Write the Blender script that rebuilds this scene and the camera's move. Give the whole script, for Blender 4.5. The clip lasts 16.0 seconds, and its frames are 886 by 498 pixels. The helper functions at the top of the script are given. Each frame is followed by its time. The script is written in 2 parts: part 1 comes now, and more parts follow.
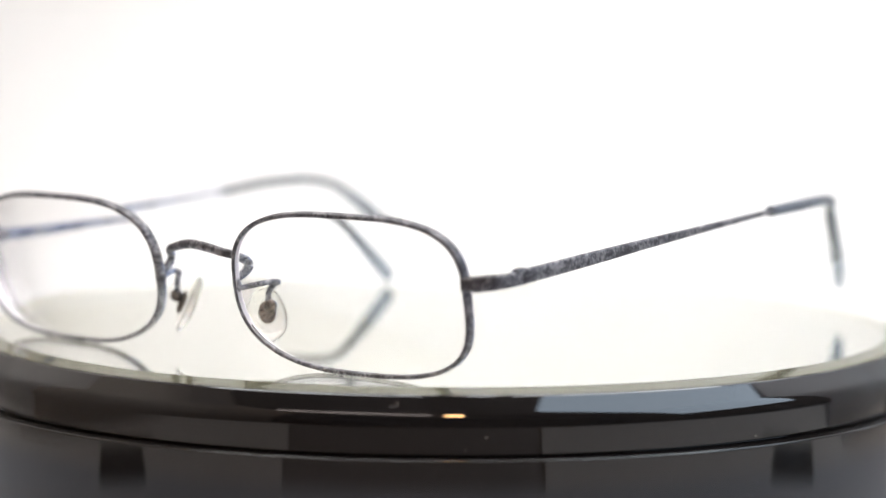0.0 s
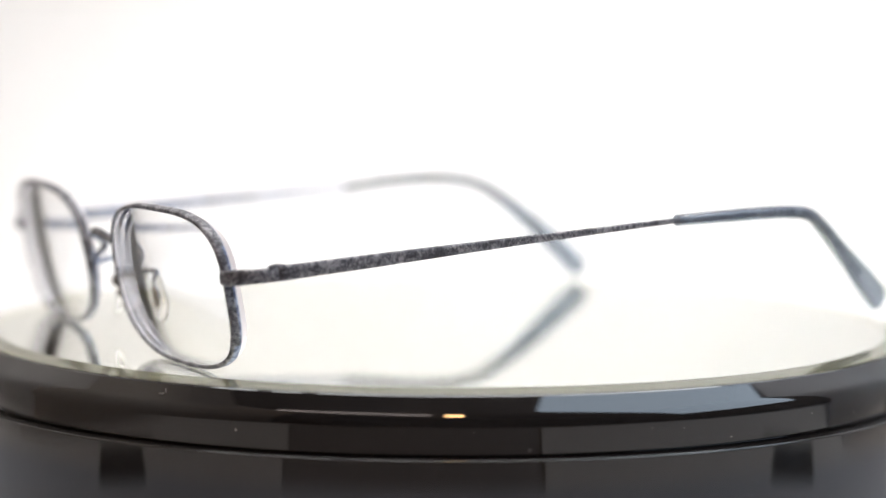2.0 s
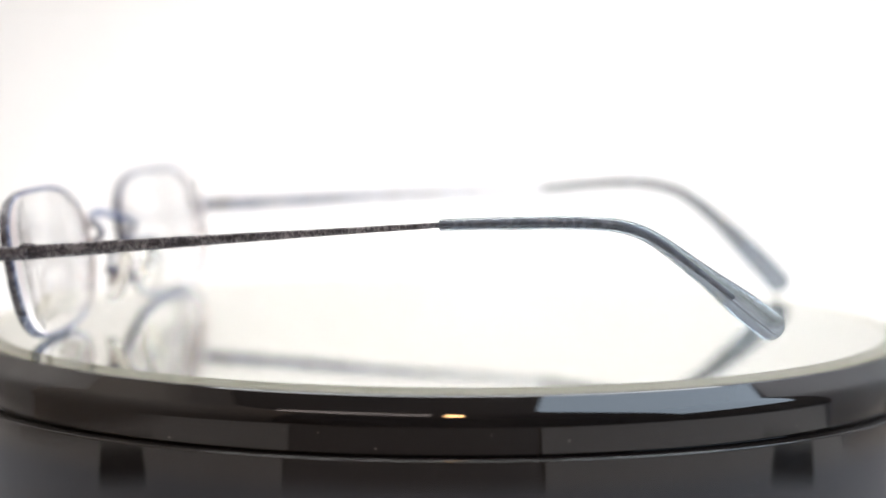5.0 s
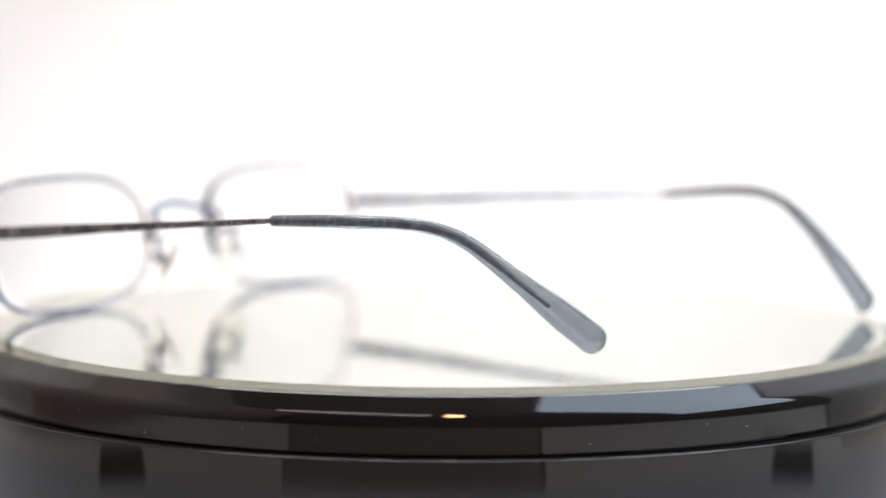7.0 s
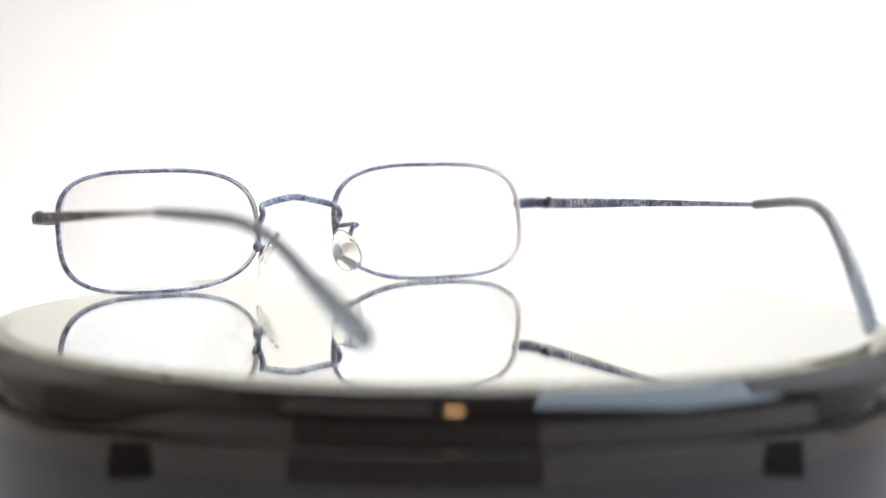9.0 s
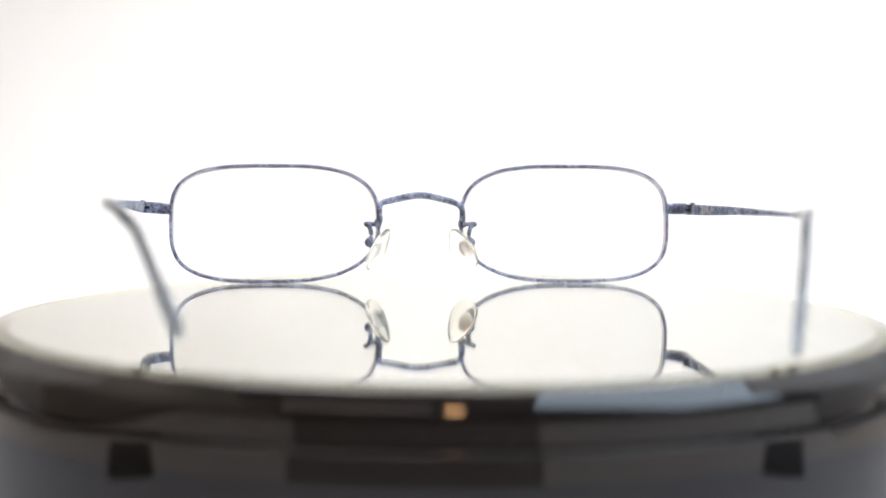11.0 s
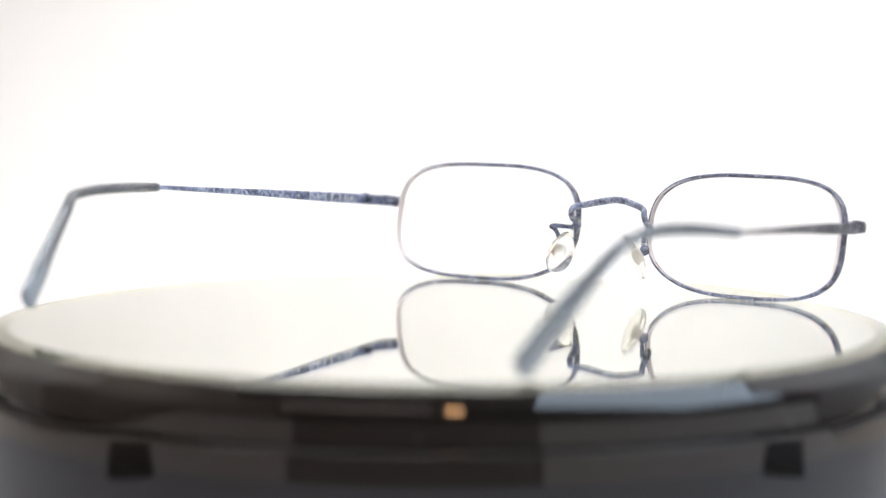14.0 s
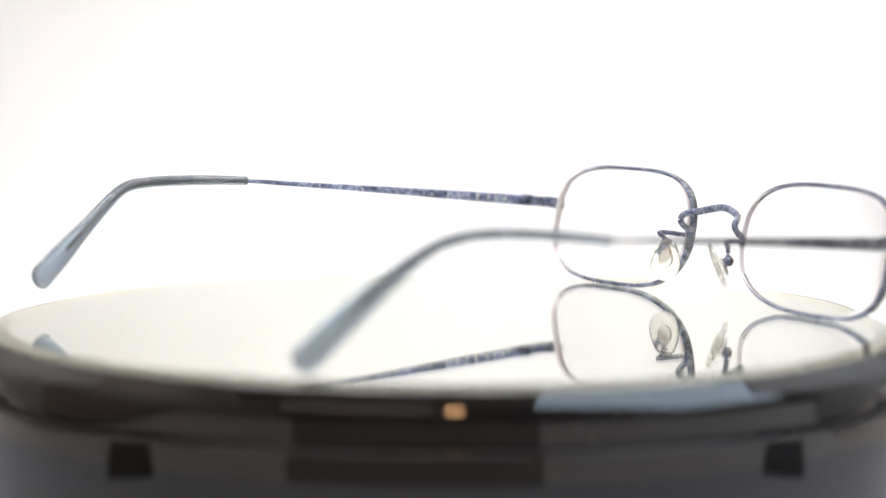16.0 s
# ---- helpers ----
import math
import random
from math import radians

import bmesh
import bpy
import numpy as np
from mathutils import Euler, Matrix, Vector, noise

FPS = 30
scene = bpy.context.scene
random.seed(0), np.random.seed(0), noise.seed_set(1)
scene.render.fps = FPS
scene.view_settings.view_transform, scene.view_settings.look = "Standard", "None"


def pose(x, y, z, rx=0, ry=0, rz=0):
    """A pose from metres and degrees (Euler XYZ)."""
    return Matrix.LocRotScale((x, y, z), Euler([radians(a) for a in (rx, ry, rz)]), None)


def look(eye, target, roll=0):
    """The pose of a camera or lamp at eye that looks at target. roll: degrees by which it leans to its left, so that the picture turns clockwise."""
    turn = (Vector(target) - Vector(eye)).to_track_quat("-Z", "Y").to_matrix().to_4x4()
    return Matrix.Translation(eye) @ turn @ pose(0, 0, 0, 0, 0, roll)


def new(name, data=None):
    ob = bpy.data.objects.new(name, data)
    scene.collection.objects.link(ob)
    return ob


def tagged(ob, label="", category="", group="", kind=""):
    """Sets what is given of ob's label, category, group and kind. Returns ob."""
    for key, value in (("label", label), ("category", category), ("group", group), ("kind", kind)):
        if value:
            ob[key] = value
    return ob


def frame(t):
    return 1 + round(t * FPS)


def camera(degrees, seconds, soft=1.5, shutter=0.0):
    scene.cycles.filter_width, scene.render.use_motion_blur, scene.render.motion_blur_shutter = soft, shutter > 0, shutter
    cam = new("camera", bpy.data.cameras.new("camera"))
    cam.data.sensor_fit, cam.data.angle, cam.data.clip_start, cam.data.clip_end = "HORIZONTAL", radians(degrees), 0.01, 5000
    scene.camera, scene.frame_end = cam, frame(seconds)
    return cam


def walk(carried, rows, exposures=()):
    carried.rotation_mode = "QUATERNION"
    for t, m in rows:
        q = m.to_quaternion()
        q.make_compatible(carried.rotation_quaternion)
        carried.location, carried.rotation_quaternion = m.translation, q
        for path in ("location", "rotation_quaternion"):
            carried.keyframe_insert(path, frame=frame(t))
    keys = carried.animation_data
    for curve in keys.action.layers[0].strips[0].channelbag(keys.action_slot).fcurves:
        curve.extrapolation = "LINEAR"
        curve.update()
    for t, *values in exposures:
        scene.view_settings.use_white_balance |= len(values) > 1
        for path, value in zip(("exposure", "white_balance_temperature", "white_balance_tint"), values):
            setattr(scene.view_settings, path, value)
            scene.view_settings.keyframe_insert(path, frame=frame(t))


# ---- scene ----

MM = 0.001
# seconds and degrees of the platter's turn, clockwise seen from above
TURN = ((0, 50.28), (1, 37.93), (2, 25.12), (3, 12.25), (5.5, -17.95), (7.5, -43.23), (9.5, -69.45), (11.5, -93.09),
        (13, -112.05), (14.5, -131.56), (16, -149.82))
FOCUS = ((0.0, 0.384), (7.0, 0.381), (8.5, 0.381), (8.6, 0.393), (8.7, 0.425), (8.8, 0.47), (8.9, 0.508),
         (9.2, 0.511), (14.5, 0.508), (14.6, 0.495), (14.7, 0.416), (14.9, 0.404), (15.1, 0.407),
         (15.2, 0.42), (15.3, 0.453), (15.5, 0.495), (15.7, 0.505), (16.0, 0.505))
EYE = Vector((0.0, -0.45, 0.0564))
TILT, PAN, ROLL = 5.311, -0.0669, 0.363

# ---- camera ----
cam = camera(21.72, 16.0, soft=1.5)
AIM = Vector((math.sin(radians(PAN)) * math.cos(radians(TILT)), math.cos(radians(PAN)) * math.cos(radians(TILT)),
              -math.sin(radians(TILT))))


def eye_at(dist):
    """The lens slides back a little as it focuses farther."""
    back = 0.0108 * (1 / 0.383 - 1 / dist) / (1 / 0.383 - 1 / 0.511)
    e = EYE - AIM * back
    return e, e + AIM


walk(cam, [(t, look(*eye_at(d), ROLL)) for t, d in FOCUS])

# ---- light ----
world = bpy.data.worlds.new("world")
scene.world = world
world.use_nodes = True
world.node_tree.nodes["Background"].inputs[0].default_value = (0.8, 0.87, 1.0, 1)
world.node_tree.nodes["Background"].inputs[1].default_value = 0.05


def area(name, eye, target, sx, sy, power, color):
    d = bpy.data.lights.new(name, "AREA")
    d.shape, d.size, d.size_y, d.energy, d.color = "RECTANGLE", sx, sy, power, color
    ob = new(name, d)
    ob.matrix_world = look(eye, target)
    return ob


area("top_panel_light", (0.05, 0.13, 0.575), (0.05, 0.31, 0.0), 0.72, 0.4, 5.7, (0.98, 0.985, 1.0))
area("strip_light", (-0.40, -0.85, 1.15), (-0.1, -0.1, 0), 0.75, 0.09, 1.1, (1.0, 0.85, 0.80))
area("window_light", (0.88, -0.30, 0.87), (0.15, -0.1, 0.0), 0.8, 1.1, 9.2, (0.68, 0.83, 1.0))
area("room_lamp", (0.07, -1.1, 1.2), (0.0, -0.1, 0), 0.10, 0.20, 3.0, (1.0, 0.55, 0.24))
scene.view_settings.exposure = 0.35


# ---- materials ----
def mat(name, color, rough=0.5, metal=0.0, **sockets):
    m = bpy.data.materials.new(name)
    m.use_nodes = True
    b = m.node_tree.nodes["Principled BSDF"]
    b.inputs["Base Color"].default_value = (*color, 1)
    b.inputs["Roughness"].default_value = rough
    b.inputs["Metallic"].default_value = metal
    for key, value in sockets.items():
        b.inputs[key.replace("_", " ")].default_value = value
    return m


def node(m, kind, **inputs):
    n = m.node_tree.nodes.new(kind)
    for key, value in inputs.items():
        n.inputs[key].default_value = value
    return n


def speckled(name, dark, mid, light, scale):
    """Antiqued metal: two scales of mottling with a fine pitted relief."""
    m = mat(name, mid, 0.55, 0.15)
    t = m.node_tree
    b = t.nodes["Principled BSDF"]
    co = node(m, "ShaderNodeTexCoord")
    n1 = node(m, "ShaderNodeTexNoise", Scale=scale, Detail=4.0, Roughness=0.7, Distortion=0.6)
    n2 = node(m, "ShaderNodeTexNoise", Scale=scale * 0.22, Detail=2.0)
    mix = node(m, "ShaderNodeMath")
    mix.operation = "MULTIPLY_ADD"
    mix.inputs[1].default_value = 0.45
    ramp = node(m, "ShaderNodeValToRGB")
    e = ramp.color_ramp.elements
    e[0].position, e[0].color = 0.60, (*dark, 1)
    e[1].position, e[1].color = 0.84, (*light, 1)
    k = ramp.color_ramp.elements.new(0.72)
    k.color = (*mid, 1)
    bump = node(m, "ShaderNodeBump", Strength=0.35, Distance=0.00006)
    for n in (n1, n2):
        t.links.new(co.outputs["Object"], n.inputs["Vector"])
    t.links.new(n2.outputs["Fac"], mix.inputs[0])
    t.links.new(n1.outputs["Fac"], mix.inputs[2])
    t.links.new(mix.outputs[0], ramp.inputs["Fac"])
    t.links.new(ramp.outputs["Color"], b.inputs["Base Color"])
    t.links.new(n1.outputs["Fac"], bump.inputs["Height"])
    t.links.new(bump.outputs["Normal"], b.inputs["Normal"])
    return m


def uneven(m, color_a, color_b, scale, rough_a=None, rough_b=None, bump=0.0, distance=0.0002):
    """Large soft variation of a plain surface."""
    t = m.node_tree
    b = t.nodes["Principled BSDF"]
    co = node(m, "ShaderNodeTexCoord")
    n = node(m, "ShaderNodeTexNoise", Scale=scale, Detail=5.0, Roughness=0.6)
    t.links.new(co.outputs["Object"], n.inputs["Vector"])
    ramp = node(m, "ShaderNodeValToRGB")
    e = ramp.color_ramp.elements
    e[0].position, e[0].color, e[1].position, e[1].color = 0.3, (*color_a, 1), 0.7, (*color_b, 1)
    t.links.new(n.outputs["Fac"], ramp.inputs["Fac"])
    t.links.new(ramp.outputs["Color"], b.inputs["Base Color"])
    if rough_a is not None:
        mp = node(m, "ShaderNodeMapRange")
        mp.inputs["From Min"].default_value, mp.inputs["From Max"].default_value = 0.35, 0.65
        mp.inputs["To Min"].default_value, mp.inputs["To Max"].default_value = rough_a, rough_b
        t.links.new(n.outputs["Fac"], mp.inputs["Value"])
        t.links.new(mp.outputs[0], b.inputs["Roughness"])
    if bump:
        bp = node(m, "ShaderNodeBump", Strength=bump, Distance=distance)
        n3 = node(m, "ShaderNodeTexNoise", Scale=scale * 12, Detail=3.0)
        t.links.new(co.outputs["Object"], n3.inputs["Vector"])
        t.links.new(n3.outputs["Fac"], bp.inputs["Height"])
        t.links.new(bp.outputs["Normal"], b.inputs["Normal"])
    return m


METAL = speckled("antiqued_metal", (0.040, 0.038, 0.042), (0.108, 0.104, 0.116), (0.30, 0.29, 0.30), 1500)
INNER = speckled("blued_metal", (0.034, 0.042, 0.078), (0.108, 0.130, 0.22), (0.34, 0.38, 0.50), 1500)
STEEL = mat("bright_steel", (0.68, 0.67, 0.68), 0.35, 0.7)
CORE = speckled("wire_core", (0.070, 0.070, 0.080), (0.13, 0.135, 0.155), (0.27, 0.28, 0.31), 1200)
BROWN = speckled("brown_metal", (0.036, 0.026, 0.020), (0.095, 0.070, 0.052), (0.24, 0.18, 0.14), 900)
TIPCLEAR = mat("clear_blue_acetate", (0.325, 0.37, 0.42), 0.06, 0.0, Transmission_Weight=0.8, IOR=1.45)
LENS = mat("lens_plastic", (0.992, 0.992, 0.99), 0.0, 0.0, Transmission_Weight=1.0, IOR=1.5)


def ground_edge(name, color):
    """Ground lens edge: scatters light back and lets it through."""
    m = mat(name, color, 0.6)
    t = m.node_tree
    d = node(m, "ShaderNodeBsdfDiffuse", Color=(*color, 1))
    tr = node(m, "ShaderNodeBsdfTranslucent", Color=(*color, 1))
    mix = node(m, "ShaderNodeMixShader")
    mix.inputs[0].default_value = 0.62
    t.links.new(d.outputs[0], mix.inputs[1])
    t.links.new(tr.outputs[0], mix.inputs[2])
    t.links.new(mix.outputs[0], t.nodes["Material Output"].inputs["Surface"])
    return m


LENSEDGE = ground_edge("lens_edge", (0.98, 0.92, 0.91))
DARK = mat("dark_metal", (0.03, 0.032, 0.04), 0.45, 0.4)
PAD = mat("clear_silicone", (0.98, 0.96, 0.91), 0.04, 0.0, Transmission_Weight=0.93, IOR=1.36)
GLASS = mat("mirror_glass", (0.98, 0.988, 0.925), 0.0, 0.0, Transmission_Weight=1.0, IOR=1.52)
SILVER = mat("silvering", (0.96, 0.965, 0.93), 0.0, 1.0)
BLACK = uneven(mat("black_gloss_plastic", (0.012, 0.011, 0.011), 0.12, 0.0, IOR=1.62),
               (0.011, 0.010, 0.010), (0.016, 0.014, 0.013), 60, 0.015, 0.04)
EDGE = mat("bevelled_glass", (0.50, 0.48, 0.28), 0.02, 0.0, Transmission_Weight=0.8, IOR=1.52)
DUST = mat("dust", (0.35, 0.32, 0.29), 0.9)
MATT = mat("matt_black", (0.01, 0.01, 0.011), 0.7)
PAPER = uneven(mat("white_fabric", (0.86, 0.86, 0.85), 0.9), (0.84, 0.84, 0.83), (0.88, 0.88, 0.87), 8, bump=0.1)
# Warm, dim west light and cool east light are put into the side fabrics.
WEST_DIM = uneven(mat("fabric_tinted_dim_warm", (0.38, 0.32, 0.265), 0.9), (0.36, 0.30, 0.245), (0.40, 0.34, 0.285), 8, bump=0.1)
GREY = uneven(mat("pale_grey_fabric", (0.44, 0.45, 0.48), 0.9), (0.41, 0.42, 0.45), (0.47, 0.48, 0.51), 8, bump=0.1)
# The floor's own tone; on the west side it imitates dim, warm light.
BEIGE_AND_DIM = uneven(mat("beige_floor_and_dimmed_side", (0.60, 0.56, 0.52), 0.9), (0.57, 0.53, 0.49), (0.63, 0.59, 0.55), 8, bump=0.1)
EAST_LIT = uneven(mat("fabric_tinted_cool_lit", (0.74, 0.78, 0.84), 0.9), (0.72, 0.76, 0.82), (0.76, 0.80, 0.86), 8, bump=0.1)
TABLE = uneven(mat("dark_table", (0.23, 0.20, 0.185), 0.9), (0.21, 0.18, 0.166), (0.25, 0.22, 0.204), 6)
WALL = uneven(mat("room_paint", (0.27, 0.24, 0.22), 0.9), (0.24, 0.215, 0.20), (0.30, 0.265, 0.245), 2)
CEIL = uneven(mat("ceiling_paint", (0.45, 0.40, 0.36), 0.9), (0.42, 0.37, 0.33), (0.48, 0.43, 0.39), 2)
MARK = mat("cream_print", (0.50, 0.49, 0.46), 0.5)


# ---- mesh helpers ----
def part(name, bm, material, parent=None, label=""):
    bmesh.ops.recalc_face_normals(bm, faces=bm.faces)
    me = bpy.data.meshes.new(name)
    bm.to_mesh(me)
    bm.free()
    for f in me.polygons:
        f.use_smooth = True
    me.materials.append(material)
    ob = new(name, me)
    if parent:
        ob.parent = parent
    if label:
        tagged(ob, label)
    return ob


def two_tone(ob, inner=None):
    """The faces that look inwards, to the wearer, are bluer than the outer ones."""
    ob.data.materials.append(inner or INNER)
    for f in ob.data.polygons:
        c = f.center
        out = f.normal.x * -0.9 if c.x < -62.5 * MM else f.normal.y * math.copysign(1, c.y)
        f.material_index = 1 if out < -0.15 else 0
    return ob


def sharp(ob, degrees=35):
    ob.data.set_sharp_from_angle(angle=radians(degrees))
    return ob


def spline(points, n, closed=False):
    """Catmull-Rom through the points (tuples of any length), n steps a span."""
    p = [np.array(q, float) for q in points]
    out, k = [], len(p)
    for i in range(k if closed else k - 1):
        if closed:
            a, b, c, d = (p[(i + j) % k] for j in (-1, 0, 1, 2))
        else:
            b, c = p[i], p[i + 1]
            a = p[i - 1] if i else 2 * b - c
            d = p[i + 2] if i + 2 < k else 2 * c - b
        for s in range(n):
            t = s / n
            out.append(0.5 * (2 * b + (c - a) * t + (2 * a - 5 * b + 4 * c - d) * t * t + (3 * b - a - 3 * c + d) * t ** 3))
    if not closed:
        out.append(p[-1])
    return out


def sweep(points, up, closed=False, seg=12, square=2.4, cap=0.0, end=None):
    """A bar along points (x, y, z, half thickness, half height) in millimetres; height lies along up. cap: rounded ends of that length."""
    pts = [np.array(q, float) for q in points]
    k = len(pts)
    rings = []
    for i, q in enumerate(pts):
        if closed:
            tan = pts[(i + 1) % k][:3] - pts[i - 1][:3]
        else:
            tan = pts[min(i + 1, k - 1)][:3] - pts[max(i - 1, 0)][:3]
        tan = Vector(tan).normalized()
        u = Vector(up(i) if callable(up) else up)
        side = tan.cross(u)
        if side.length < 1e-4:
            side = tan.cross(Vector((0.3, 0.9, 0.2)))
        side.normalize()
        v = side.cross(tan).normalized()
        rings.append((Vector(q[:3]), side, v, q[3], q[4], tan))
    if cap and not closed:
        def caps(r, sign, cap):
            c, s, v, a, b, tan = r
            return [(c + tan * sign * cap * math.sin(w), s, v, a * math.cos(w) + 0.01, b * math.cos(w) + 0.01, tan)
                    for w in (0.35, 0.7, 1.05, 1.3, 1.5)]
        rings = caps(rings[0], -1, cap)[::-1] + rings + caps(rings[-1], 1, end or cap)
    bm = bmesh.new()
    vs = []
    for c, s, v, a, b, _ in rings:
        ring = []
        for j in range(seg):
            w = 2 * math.pi * (j + 0.5) / seg
            cw, sw = math.cos(w), math.sin(w)
            x = math.copysign(abs(cw) ** (2 / square), cw) * a
            y = math.copysign(abs(sw) ** (2 / square), sw) * b
            ring.append(bm.verts.new((c + s * x + v * y) * MM))
        vs.append(ring)
    m = len(vs)
    for i in range(m if closed else m - 1):
        r, q = vs[i], vs[(i + 1) % m]
        for j in range(seg):
            bm.faces.new((r[j], r[(j + 1) % seg], q[(j + 1) % seg], q[j]))
    if not closed:
        bm.faces.new(vs[0])
        bm.faces.new(vs[-1])
    return bm


def lathe(profile, n=256):
    """A body of revolution round z from (r, z) in millimetres; r 0 closes it."""
    bm = bmesh.new()
    rows = []
    for r, z in profile:
        if r == 0:
            rows.append([bm.verts.new((0, 0, z * MM))])
        else:
            rows.append([bm.verts.new((r * MM * math.cos(2 * math.pi * j / n), r * MM * math.sin(2 * math.pi * j / n), z * MM)) for j in range(n)])
    for a, b in zip(rows, rows[1:]):
        for j in range(n):
            f = [a[j % len(a)], a[(j + 1) % len(a)], b[(j + 1) % len(b)], b[j % len(b)]]
            f = list(dict.fromkeys(f))
            if len(f) > 2:
                bm.faces.new(f)
    return bm


def box(x0, x1, y0, y1, z0, z1, bevel=0.0):
    bm = bmesh.new()
    bmesh.ops.create_cube(bm, size=1, matrix=Matrix.LocRotScale(((x0 + x1) / 2, (y0 + y1) / 2, (z0 + z1) / 2), None, (x1 - x0, y1 - y0, z1 - z0)))
    if bevel:
        bmesh.ops.bevel(bm, geom=bm.edges[:], offset=bevel, segments=2, affect="EDGES")
    return bm


def ball(center, radii, turn=None, seg=16, taper=0.0):
    """An ellipsoid; taper narrows it towards its top."""
    bm = bmesh.new()
    m = Matrix.Translation(Vector(center) * MM) @ (turn or Matrix()) @ Matrix.Diagonal((*(r * MM for r in radii), 1))
    bmesh.ops.create_uvsphere(bm, u_segments=seg * 2, v_segments=seg, radius=1)
    for v in bm.verts:
        v.co.x *= 1 - taper * v.co.z
    bmesh.ops.transform(bm, verts=bm.verts, matrix=m)
    return bm


# ---- the light box and the room ----
FLOOR = -0.07


def light_box():
    prof = [(0.22, FLOOR), (0.30, FLOOR)]
    for i in range(1, 13):
        w = math.pi / 2 * i / 12
        prof.append((0.30 + 0.15 * math.sin(w), FLOOR + 0.15 - 0.15 * math.cos(w)))
    prof.append((0.45, 0.6))
    bm = bmesh.new()
    rows = []
    for off in (0.0, 0.004):
        for y, z in prof:
            yy, zz = y + (off if z > FLOOR + 0.01 else 0), z - off * (z < FLOOR + 0.14)
            rows.append([bm.verts.new((x, yy, zz)) for x in (-0.42, 0.42)])
    k = len(prof)
    for base in (0, k):
        for i in range(k - 1):
            a, b = rows[base + i], rows[base + i + 1]
            bm.faces.new((a[0], a[1], b[1], b[0]))
    for i in (0, k - 1):
        bm.faces.new((rows[i][0], rows[i][1], rows[k + i][1], rows[k + i][0]))
    for i in range(k - 1):
        for e in (0, 1):
            bm.faces.new((rows[i][e], rows[i + 1][e], rows[k + i + 1][e], rows[k + i][e]))
    tagged(part("backdrop", bm, PAPER), "seamless white backdrop sweep behind the turntable", "backdrop", kind="structure")
    # Side tints imitate the light: dim and brown at west front, bluish at east.
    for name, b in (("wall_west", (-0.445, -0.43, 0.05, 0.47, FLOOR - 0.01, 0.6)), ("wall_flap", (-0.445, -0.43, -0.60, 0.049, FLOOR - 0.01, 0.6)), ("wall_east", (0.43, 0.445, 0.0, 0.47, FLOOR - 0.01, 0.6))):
        tagged(part(name, box(*b), WEST_DIM if name == "wall_flap" else BEIGE_AND_DIM if b[0] < 0 else EAST_LIT), "fabric flap of the light box, browned in place of dim light" if name == "wall_flap" else "fabric side of the light box, beige in place of warm, dim light" if b[0] < 0 else "fabric side of the light box, tinted bluish in place of cool light", "wall", kind="structure")
    tagged(part("ceiling", box(-0.45, 0.45, -0.10, 0.47, 0.602, 0.612), PAPER), "white fabric top of the light box", "ceiling", kind="structure")


light_box()


def round_mat():
    """A round pale sheet under the turntable, cut straight where the backdrop begins."""
    bm = bmesh.new()
    ring = [(0.372 * math.sin(w), -0.372 * math.cos(w)) for w in np.linspace(-2.2, 2.2, 120)]
    lower = [bm.verts.new((x, min(y, 0.215), FLOOR - 0.003)) for x, y in ring]
    upper = [bm.verts.new((x, min(y, 0.215), FLOOR)) for x, y in ring]
    bm.faces.new(upper)
    bm.faces.new(lower)
    k = len(ring)
    for i in range(k):
        bm.faces.new((lower[i], lower[(i + 1) % k], upper[(i + 1) % k], upper[i]))
    sharp(tagged(part("round_mat", bm, GREY), "round pale grey sheet under the turntable", "mat"))


round_mat()


def tent_floor():
    """The fabric floor, left open in a wedge towards the front of the light box."""
    bm = bmesh.new()
    plan = ((-0.429, 0.218), (0.429, 0.218), (0.429, -0.006), (0.62, -0.006), (0.62, -0.60), (0.224, -0.60), (0.093, -0.275), (-0.139, -0.253), (-0.365, -0.60), (-0.429, -0.60))
    lower, upper = ([bm.verts.new((x, y, FLOOR + z)) for x, y in plan] for z in (-0.009, -0.0034))
    k = len(plan)
    bm.faces.new(lower)
    bm.faces.new(upper)
    for i in range(k):
        bm.faces.new((lower[i], lower[(i + 1) % k], upper[(i + 1) % k], upper[i]))
    sharp(tagged(part("floor_tent", bm, BEIGE_AND_DIM), "beige fabric floor of the light box", "floor", kind="structure"))


tent_floor()


def floor_tab(x, y, turn):
    t = part("fabric_tab", box(-0.028, 0.028, -0.036, 0.036, 0, 0.0016, 0.0006), MATT)
    t.matrix_world = pose(x, y, FLOOR, 0, 0, turn)
    tagged(t, "flat black fabric tab lying on the white floor", "tab", "fabric tabs beside the turntable")


floor_tab(-0.342, -0.163, 14)
floor_tab(0.363, -0.108, -5)
floor_tab(-0.355, 0.185, -35)
floor_tab(0.355, 0.195, 35)
tagged(part("floor", box(-1.6, 1.6, -2.0, 1.0, FLOOR - 0.05, FLOOR - 0.012), TABLE), "brown table top below the light box", "floor", kind="structure")
for nm, b in (("wall_south", (-1.6, 1.6, -2.05, -2.0, -0.2, 1.6)), ("wall_left", (-1.65, -1.6, -2.0, 1.0, -0.2, 1.6)),
              ("wall_right", (1.6, 1.65, -2.0, 1.0, -0.2, 1.6)), ("wall_north", (-1.6, 1.6, 1.0, 1.05, -0.2, 1.6)),
              ("ceiling_room", (-1.6, 1.6, -2.0, 1.0, 1.6, 1.65))):
    if nm == "ceiling_room":
        tagged(part(nm, box(*b), CEIL), "off-white room ceiling", "ceiling", kind="structure")
    else:
        tagged(part(nm, box(*b), WALL), "plain dim room wall", "wall", kind="structure")


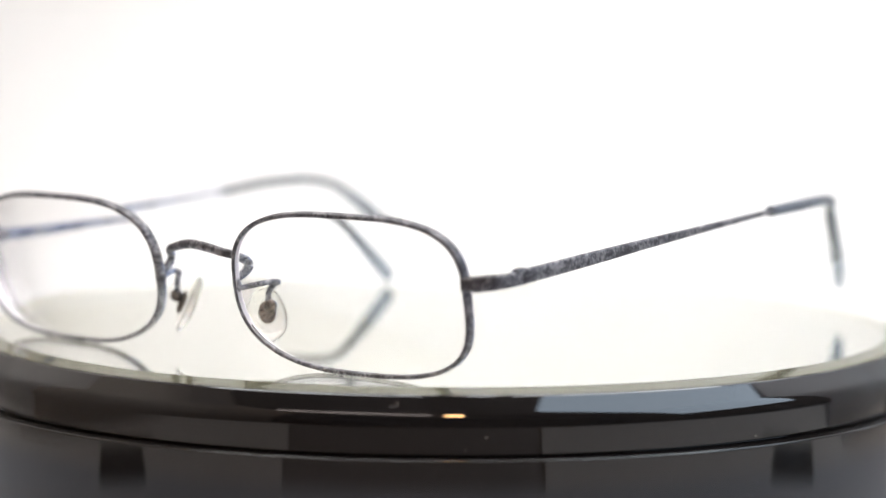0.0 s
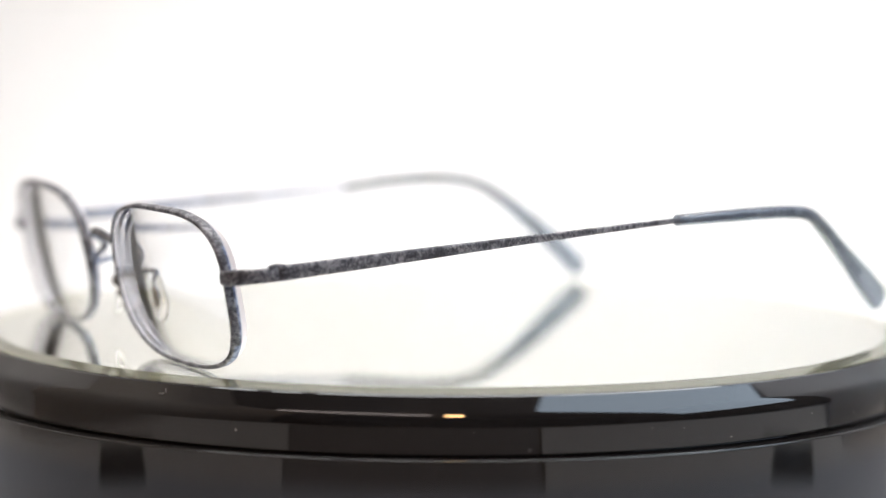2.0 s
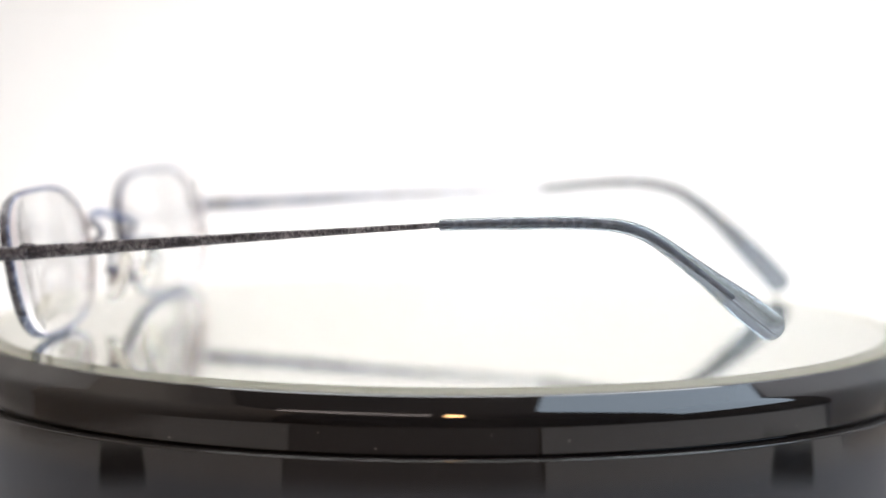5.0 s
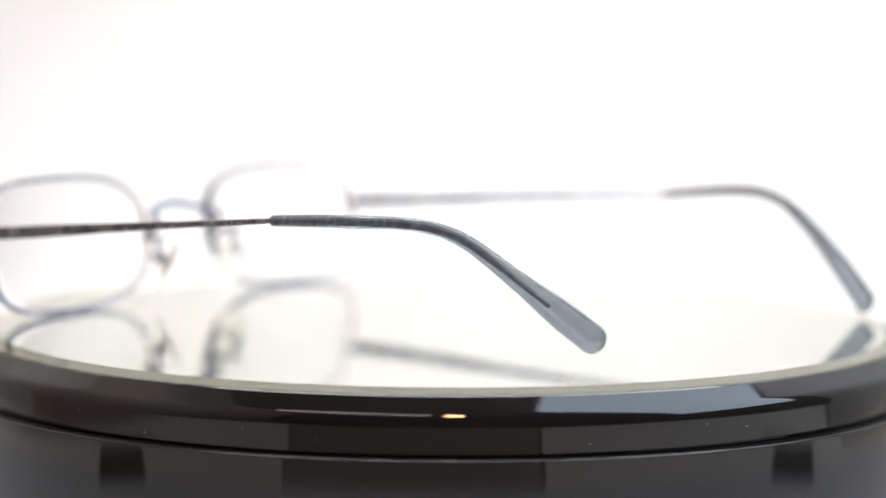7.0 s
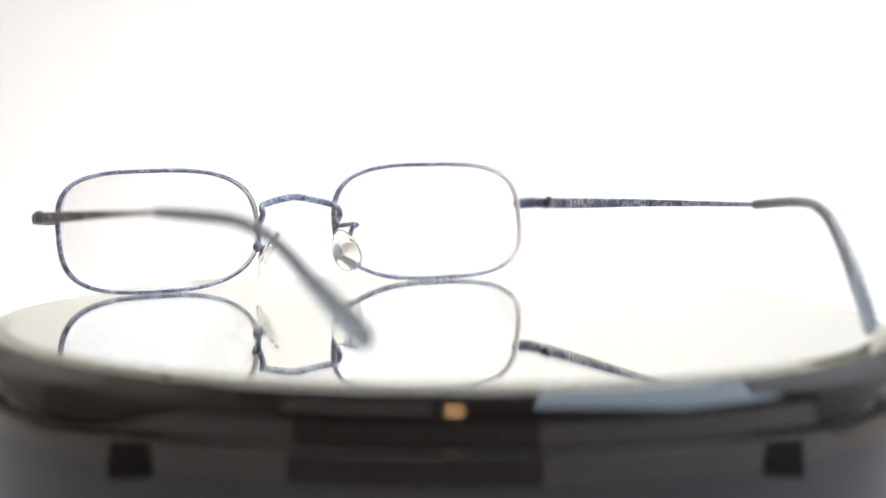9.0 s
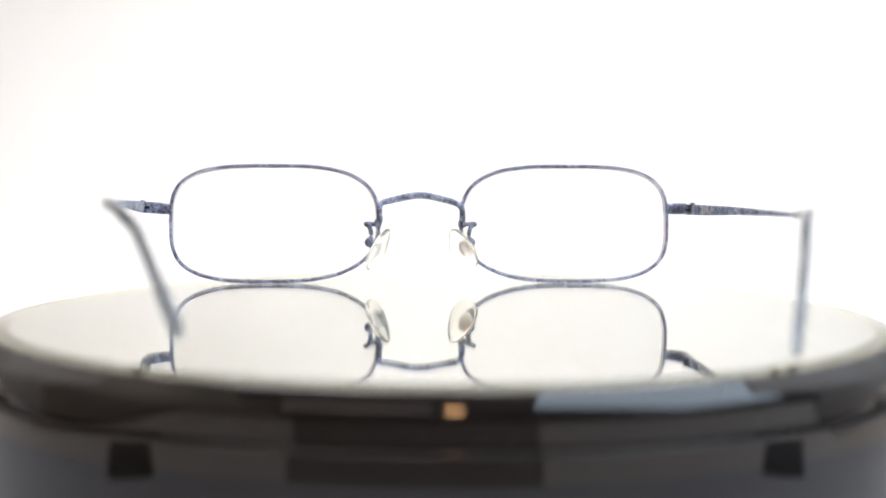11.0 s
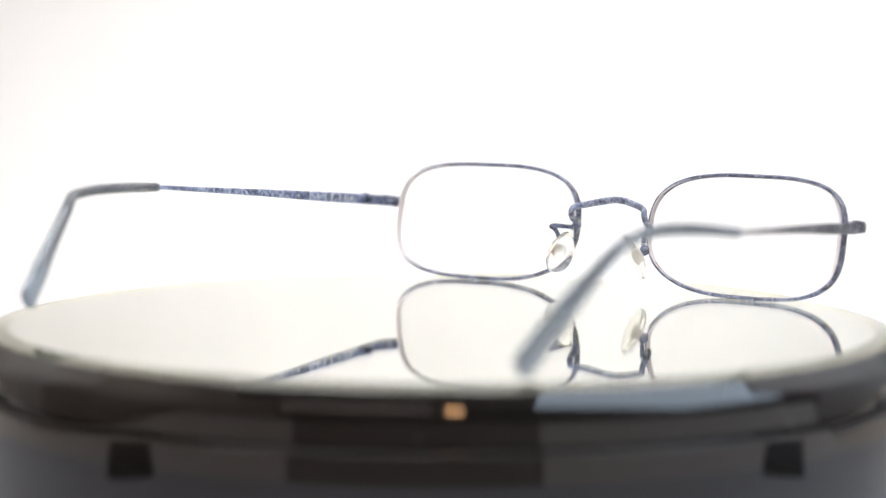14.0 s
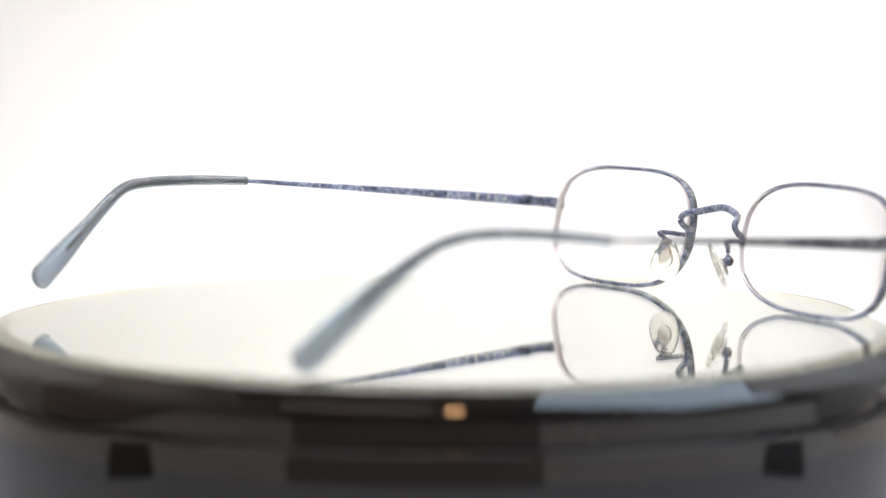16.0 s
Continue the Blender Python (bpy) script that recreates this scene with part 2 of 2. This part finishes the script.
# ---- turntable ----
def turntable():
    top = new("turntable")
    tagged(top, "round black glossy turntable with a mirror top", "turntable")
    lip = [(94.95 + 0.25 * math.sin(w), -10.45 + 0.25 * math.cos(w)) for w in np.linspace(0, math.pi / 2, 8)]
    base = lathe([(0, -10.2), (88, -10.2)] + lip + [(95.2, -10.5), (95.2, -64.45), (95.2, -64.5), (94.4, -66), (92, -66.5), (0, -66.5)], 320)
    sharp(part("base", base, BLACK, top, "glossy black base drum"), 16)
    foot = lathe([(0, -66.4), (80, -66.4), (80, -70), (0, -70)], 96)
    sharp(part("foot_ring", foot, MATT, top))
    side = [(88.47 + 4.0 * math.sin(w), -5.61 + 4.0 * math.cos(w)) for w in np.linspace(0.9, math.pi / 2, 15)]
    platter = lathe([(0, -2.6), (89.1, -2.6), (89.2, -0.95), (89.3, -0.82), (89.45, -0.76), (89.65, -0.79), (89.83, -0.93)] + side
                    + [(92.47, -5.66), (92.47, -9.7), (92.47, -9.75), (92.4, -9.95), (92.1, -10.0), (82, -10.0), (0, -10.0)], 320)
    pl = part("platter", platter, BLACK, top, "glossy black rotating platter with a bevelled rim")
    sharp(pl, 12)
    spindle = lathe([(0, -9.95), (30, -9.95), (30, -10.25), (0, -10.25)], 64)
    sharp(part("spindle", spindle, MATT, top))
    g = part("mirror_glass", lathe([(0, 0), (85.9, 0), (89.0, -0.75), (89.0, -2.5), (0, -2.5)], 320), GLASS, pl, "silvered greenish mirror glass with a bevelled edge")
    g.data.materials.append(SILVER)
    g.data.materials.append(EDGE)
    for f in g.data.polygons:
        rad = math.hypot(f.center.x, f.center.y)
        f.material_index = 1 if f.center.z < -2.4 * MM else 2 if rad > 86.0 * MM else 0
    sharp(g, 4)
    g.visible_shadow = False
    rnd = random.Random(5)
    for i in range(26):
        w, z, size = rnd.uniform(0, 2 * math.pi), rnd.uniform(-9.3, -6.2), rnd.uniform(0.05, 0.16)
        c = Vector((92.47 * math.cos(w), 92.47 * math.sin(w), z))
        part("dust_speck", ball(c, (size, size, size * rnd.uniform(0.5, 1.6)), None, 4), DUST, pl, "pale speck of dust" if i == 0 else "")
    # a curled fibre on the rim
    mid = Vector((90.75, 0, -2.03))
    out, across = Vector((0.783, 0, 0.622)), Vector((-0.622, 0, 0.783))
    curl = [mid + out * 0.07 + across * (0.55 * math.sin(w)) + Vector((0, 0.8 * math.cos(w), 0)) for w in np.linspace(-2.2, 0.9, 14)]
    fibre = part("fibre", sweep([(*p, 0.045, 0.045) for p in curl], out, seg=6, cap=0.04), DUST, pl, "pale curled fibre")
    fibre.matrix_local = pose(0, 0, 0, 0, 0, -145)
    top.location = (-0.7 * MM, 0.2 * MM, 0.42 * MM)
    return pl


PLATTER = turntable()


# ---- eyeglasses ----
def outline(t, a, b):
    """The rim's outline; x positive towards the nose. Each quarter has its own squareness."""
    c, s = math.cos(t), math.sin(t)
    n = (2.9 if c > 0 else 3.4) if s > 0 else (2.5 if c > 0 else 3.3)
    k = (abs(c) ** n + abs(s) ** n) ** (-1 / n)
    return a * k * c, b * k * s


class Side:
    """One half of the front: its lens plane and its own mirror side."""

    def __init__(self, start, u, up, uc, vc):
        self.u, self.up = Vector(u).normalized(), Vector(up)
        self.up = (self.up - self.u * self.u.dot(self.up)).normalized()
        self.n = self.u.cross(self.up)
        if self.n.x > 0:
            self.n = -self.n            # points forward, away from the temples
        self.c = Vector(start) + self.u * uc + self.up * vc

    def at(self, x, y, depth=0.0, radius=240.0):
        return self.c + self.u * x + self.up * y + self.n * (depth + 0.6 - (x * x + y * y) / (2 * radius))


NEAR = Side((-66.6, -59.5, 15), (-0.0793, 0.9968, 0), (-0.189, -0.015, 0.982), 23.8, -1.0)
FAR = Side((-69.4, 54.5, 15), (-0.0187, -1, 0), (-0.19, 0.0036, 0.982), 23.8, -1.0)
A, B = 23.75, 13.35


def angles(n):
    """Steps of equal length along the outline."""
    fine = [outline(2 * math.pi * i / 2000, A, B) for i in range(2001)]
    run = np.concatenate([[0], np.cumsum([math.dist(p, q) for p, q in zip(fine, fine[1:])])])
    return [2 * math.pi * float(np.interp(run[-1] * i / n, run, np.arange(2001))) / 2000 for i in range(n)]


def rim(side, parent):
    pts = [(*side.at(*outline(t, A, B)), 0.42, 0.95) for t in angles(160)]
    return two_tone(part("rim", sweep(pts, side.n, closed=True, seg=12, square=3.2), METAL, parent))


def lens(side, parent):
    """A minus lens: thin in the middle, its ground edge standing out behind the rim."""
    bm = bmesh.new()
    ang = angles(128)

    def front(x, y):
        return 0.75

    def rear(x, y):
        return -0.35 - ((x - 2.5) ** 2 + y * y) / 2 * (1 / 104 - 1 / 240)

    def surface(depth, rings=14):
        rows = [[bm.verts.new(side.at(0, 0, depth(0, 0)) * MM)]]
        for k in range(1, rings + 1):
            ring = []
            for t in ang:
                x, y = (v * 0.981 * k / rings for v in outline(t, A, B))
                ring.append(bm.verts.new(side.at(x, y, depth(x, y)) * MM))
            rows.append(ring)
        for a, b in zip(rows, rows[1:]):
            for j in range(len(ang)):
                f = list(dict.fromkeys([a[j % len(a)], a[(j + 1) % len(a)], b[(j + 1) % len(b)], b[j]]))
                bm.faces.new(f)
        return rows[-1]
    f, b = surface(front), surface(rear)
    for j in range(len(ang)):
        bm.faces.new((f[j], f[(j + 1) % len(ang)], b[(j + 1) % len(ang)], b[j])).material_index = 1
    ob = part("lens", bm, LENS, parent, "clear corrective lens with a pinkish ground edge")
    ob.data.materials.append(LENSEDGE)
    sharp(ob)
    ob.visible_shadow = False
    return ob


def bar(name, pts, parent, up=(0, 0, 1), n=6, seg=10, square=2.2, cap=0.3, material=None, label=""):
    ob = part(name, sweep(spline(pts, n), up, seg=seg, square=square, cap=cap), material or METAL, parent, label)
    return ob if material else two_tone(ob)


def eyeglasses():
    g = new("eyeglasses")
    tagged(g, "antiqued blue-grey metal eyeglasses with open temples resting on the mirror", "eyeglasses")
    for side in (NEAR, FAR):
        rim(side, g)
        lens(side, g)
    # bridge: a bar behind the rims whose ends curl down to them
    r = 0.68
    bar("bridge", [(-69.9, -12.0, 14.2, r, r), (-69.0, -11.7, 14.9, r, r), (-67.2, -11.9, 16.0, r, r), (-66.4, -11.9, 17.4, r, r), (-67.6, -11.7, 18.6, r, r + .05),
                   (-69.9, -9.6, 19.2, r, r + .1), (-71.0, -2.6, 20.4, r, r + .15), (-70.0, 3.2, 19.4, r, r + .1), (-68.2, 6.0, 18.6, r, r + .05),
                   (-66.8, 6.9, 17.6, r, r), (-67.1, 7.2, 16.2, r, r), (-68.7, 7.2, 14.9, r, r), (-70.0, 7.0, 14.3, r, r)], g, n=7)
    for y in (-12.2, 7.1):
        two_tone(part("solder_joint", ball((-69.2, y, 14.0), (1.05, 0.9, 1.25), None, 10), METAL, g))
    # nose pads on their arms
    for s, y0, rimx in ((1, -2.7, -69.9), (-1, -2.7, -69.9)):
        def q(x, y, z, rr=0.52):
            return (x, y0 - s * y, z, rr, rr)
        bar("pad_arm", [q(rimx, 9.7, 13.6), q(-68.2, 10.4, 13.8), q(-66.0, 11.4, 14.2), q(-64.2, 12.3, 14.4), q(-63.1, 12.4, 14.3), q(-63.0, 11.8, 14.0),
                        q(-63.5, 11.5, 13.5), q(-64.0, 11.2, 12.4), q(-64.0, 11.2, 10.4)], g, n=6, cap=0.25)
        up = Vector((0.19, -s * -0.45, 1.0)).normalized() if s > 0 else Vector((0.19, -0.45, 1.0)).normalized()
        out = Vector((0.55, 0.8, -0.1) if s > 0 else (0.85, -0.53, -0.1))
        out = (out - up * out.dot(up)).normalized()
        turn = Matrix((out.cross(up), out, up)).transposed().to_4x4()
        two_tone(part("pad_mount", ball((-63.5, y0 - s * 10.5, 8.9), (1.45, 0.55, 2.1), turn, 14), BROWN, g, "oval brown metal pad box"), STEEL)
        two_tone(part("pad_stud", ball((-63.9, y0 - s * 11.5, 10.1), (1.15, 1.15, 1.15), None, 12), BROWN, g, "round mottled metal stud"))
        pad = part("nose_pad", ball((-62.8, y0 - s * 9.5, 8.6), (3.2, 0.95, 5.4), turn, 20, 0.22), PAD, g, "clear silicone nose pad")
        pad.visible_shadow = False
    # end pieces, hinges and temples
    temple(g, -1, [(-67.2, -59.4, 17.3), (-67.2, -61.8, 17.5), (-65.8, -64.2, 17.8), (-63.0, -65.2, 18.0), (-60.3, -65.3, 18.25)],
           [(-60.0, -65.3, 18.3), (-25, -65.5, 21.5), (13.6, -65.8, 24.85)],
           [(13.0, -65.8, 24.8), (22, -65.3, 25.2), (31, -63.8, 25.4), (38.5, -61.8, 25.3), (43.6, -60.3, 24.6), (48.2, -57.6, 22.3), (55.9, -54.2, 16.3), (61.8, -51.6, 11.5), (66.8, -49.4, 7.5)])
    temple(g, 1, [(-70.2, 54.2, 17.4), (-70.1, 56.4, 17.5), (-69.0, 58.4, 17.6), (-66.4, 59.3, 17.7), (-63.6, 59.6, 17.8)],
           [(-63.3, 59.6, 17.8), (-29, 64.4, 20.1), (8, 69.4, 22.15)],
           [(7.5, 69.4, 22.1), (17, 69.2, 23.2), (24.5, 68.2, 23.8), (31, 66.7, 23.9), (35.8, 65.4, 23.2), (40.3, 64.4, 21.5), (46.8, 62.9, 16.9), (54.7, 60.8, 9.8), (60.9, 59.0, 3.6)])
    return g


def temple(g, s, end, blade, tip):
    bar("end_piece", [(*p, h, v) for p, h, v in zip(end, (0.6, 0.75, 0.8, 0.75, 0.7), (1.15, 1.3, 1.3, 1.2, 1.25))], g, n=6, seg=14, square=3.0, cap=0.35)
    hx, hy, hz = end[-1]
    # barrel knuckles on the inner side
    for dz in (-0.85, 0.0, 0.85):
        k = lathe([(0, 0.33), (0.68, 0.33), (0.82, 0.22), (0.82, -0.22), (0.68, -0.33), (0, -0.33)], 20)
        bmesh.ops.translate(k, verts=k.verts, vec=Vector((hx + 0.2, hy - s * 0.85, hz + dz)) * MM)
        sharp(part("hinge_knuckle", k, INNER if dz else DARK, g))
    k = lathe([(0, 0.3), (0.35, 0.3), (0.5, 0.15), (0.5, 0), (0, 0)], 20)
    bmesh.ops.translate(k, verts=k.verts, vec=Vector((hx + 0.2, hy - s * 0.85, hz + 1.2)) * MM)
    part("hinge_screw", k, STEEL, g)
    cap_up = [(hx - 1.1, hy, hz + 1.15, 0.6, 0.3), (hx, hy, hz + 1.35, 0.65, 0.34), (hx + 1.2, hy, hz + 1.3, 0.6, 0.3)]
    bar("hinge_cap", cap_up, g, n=4, cap=0.3)
    t = part("temple", sweep([(*p[:3], p[3], p[4]) for p in spline([(*blade[0], 0.55, 1.28), (*[(a + b) / 2 for a, b in zip(blade[0], blade[1])], 0.5, 1.12), (*blade[1], 0.45, 0.86),
             (*[(a + b) / 2 for a, b in zip(blade[1], blade[2])], 0.42, 0.62), (*blade[2], 0.42, 0.46)], 14)], (0, 0, 1), seg=12, square=3.4), METAL, g, "flat mottled metal temple narrowing to the tip")
    two_tone(t)
    thick = (1.05, 1.1, 1.1, 1.1, 1.1, 1.1, 1.15, 1.2, 1.05)
    high = (1.0, 1.1, 1.15, 1.15, 1.2, 1.3, 1.7, 2.4, 2.6)
    rail = spline([(*p, a, b) for p, a, b in zip(tip, thick, high)], 10)

    def up(i):
        i = min(max(i, 0), len(rail) - 1)
        a, b = rail[max(i - 1, 0)], rail[min(i + 1, len(rail) - 1)]
        d = Vector((b - a)[:3]).normalized()
        return Vector((0, 0, 1)) + Vector((0.35, 0, 0)) if abs(d.z) < 0.9 else Vector((1, 0, 0.3))
    ob = part("temple_tip", sweep(rail, up, seg=20, square=2.2, cap=0.3, end=2.3), TIPCLEAR, t, "translucent pale blue acetate temple tip with a visible wire")
    ob.visible_shadow = False
    core = spline([(*p, 0.48, b) for p, b in zip(tip[:8], (0.44, 0.54, 0.56, 0.56, 0.55, 0.5, 0.43, 0.38))], 8)
    two_tone(part("wire_core", sweep(core[:int(len(core) * 0.98)], (0.35, 0, 1), seg=10, cap=0.2), CORE, ob, "dark wire inside the tip"), BROWN)
    # printed marks on the inner face, too small to read
    if s < 0:
        for f, w in ((0.085, 0.75), (0.118, 0.4), (0.146, 0.5), (0.187, 0.55), (0.219, 0.3), (0.256, 0.2), (0.296, 0.25), (0.352, 0.3), (0.60, 0.5)):
            mark(t, blade, f, w, s)
    else:
        for f, w in ((0.13, 0.5), (0.15, 0.5), (0.17, 0.5), (0.19, 0.4)):
            mark(t, blade, f, w, s)


def mark(t, blade, f, w, s):
    a, b = Vector(blade[0]), Vector(blade[2])
    p = a.lerp(b, f)
    p.z += (blade[1][2] - (a.z + b.z) / 2) * 4 * f * (1 - f)
    d = (b - a).normalized()
    h = (0.4 + 0.35 * ((f * 37) % 1)) * (1.28 - 0.85 * f)
    side = Vector((-d.y, d.x, 0)).normalized() * (-s if d.x > 0 else s)
    off = 0.56 - 0.13 * f
    bm = box(-w / 2 * MM, w / 2 * MM, -0.02 * MM, 0.03 * MM, -h * MM, h * MM)
    m = Matrix((d, side, d.cross(side))).transposed().to_4x4()
    bmesh.ops.transform(bm, verts=bm.verts, matrix=Matrix.Translation((p + side * off) * MM) @ m)
    part("printed_mark", bm, MARK, t, "cream printed bar")


GLASSES = eyeglasses()

# ---- the lens's focus ----
FOCUS_POINT = new("focus_point")
cam.data.dof.use_dof = True
cam.data.dof.focus_object = FOCUS_POINT
cam.data.dof.aperture_fstop = 8.6


def motions():
    spin = [(h / 2, pose(0, 0, 0, 0, 0, float(np.interp(h / 2, *zip(*TURN))))) for h in range(0, 33)]
    walk(GLASSES, spin)
    walk(PLATTER, spin)
    walk(FOCUS_POINT, [(t, Matrix.Translation(eye_at(d)[0] + AIM * d)) for t, d in FOCUS])


motions()
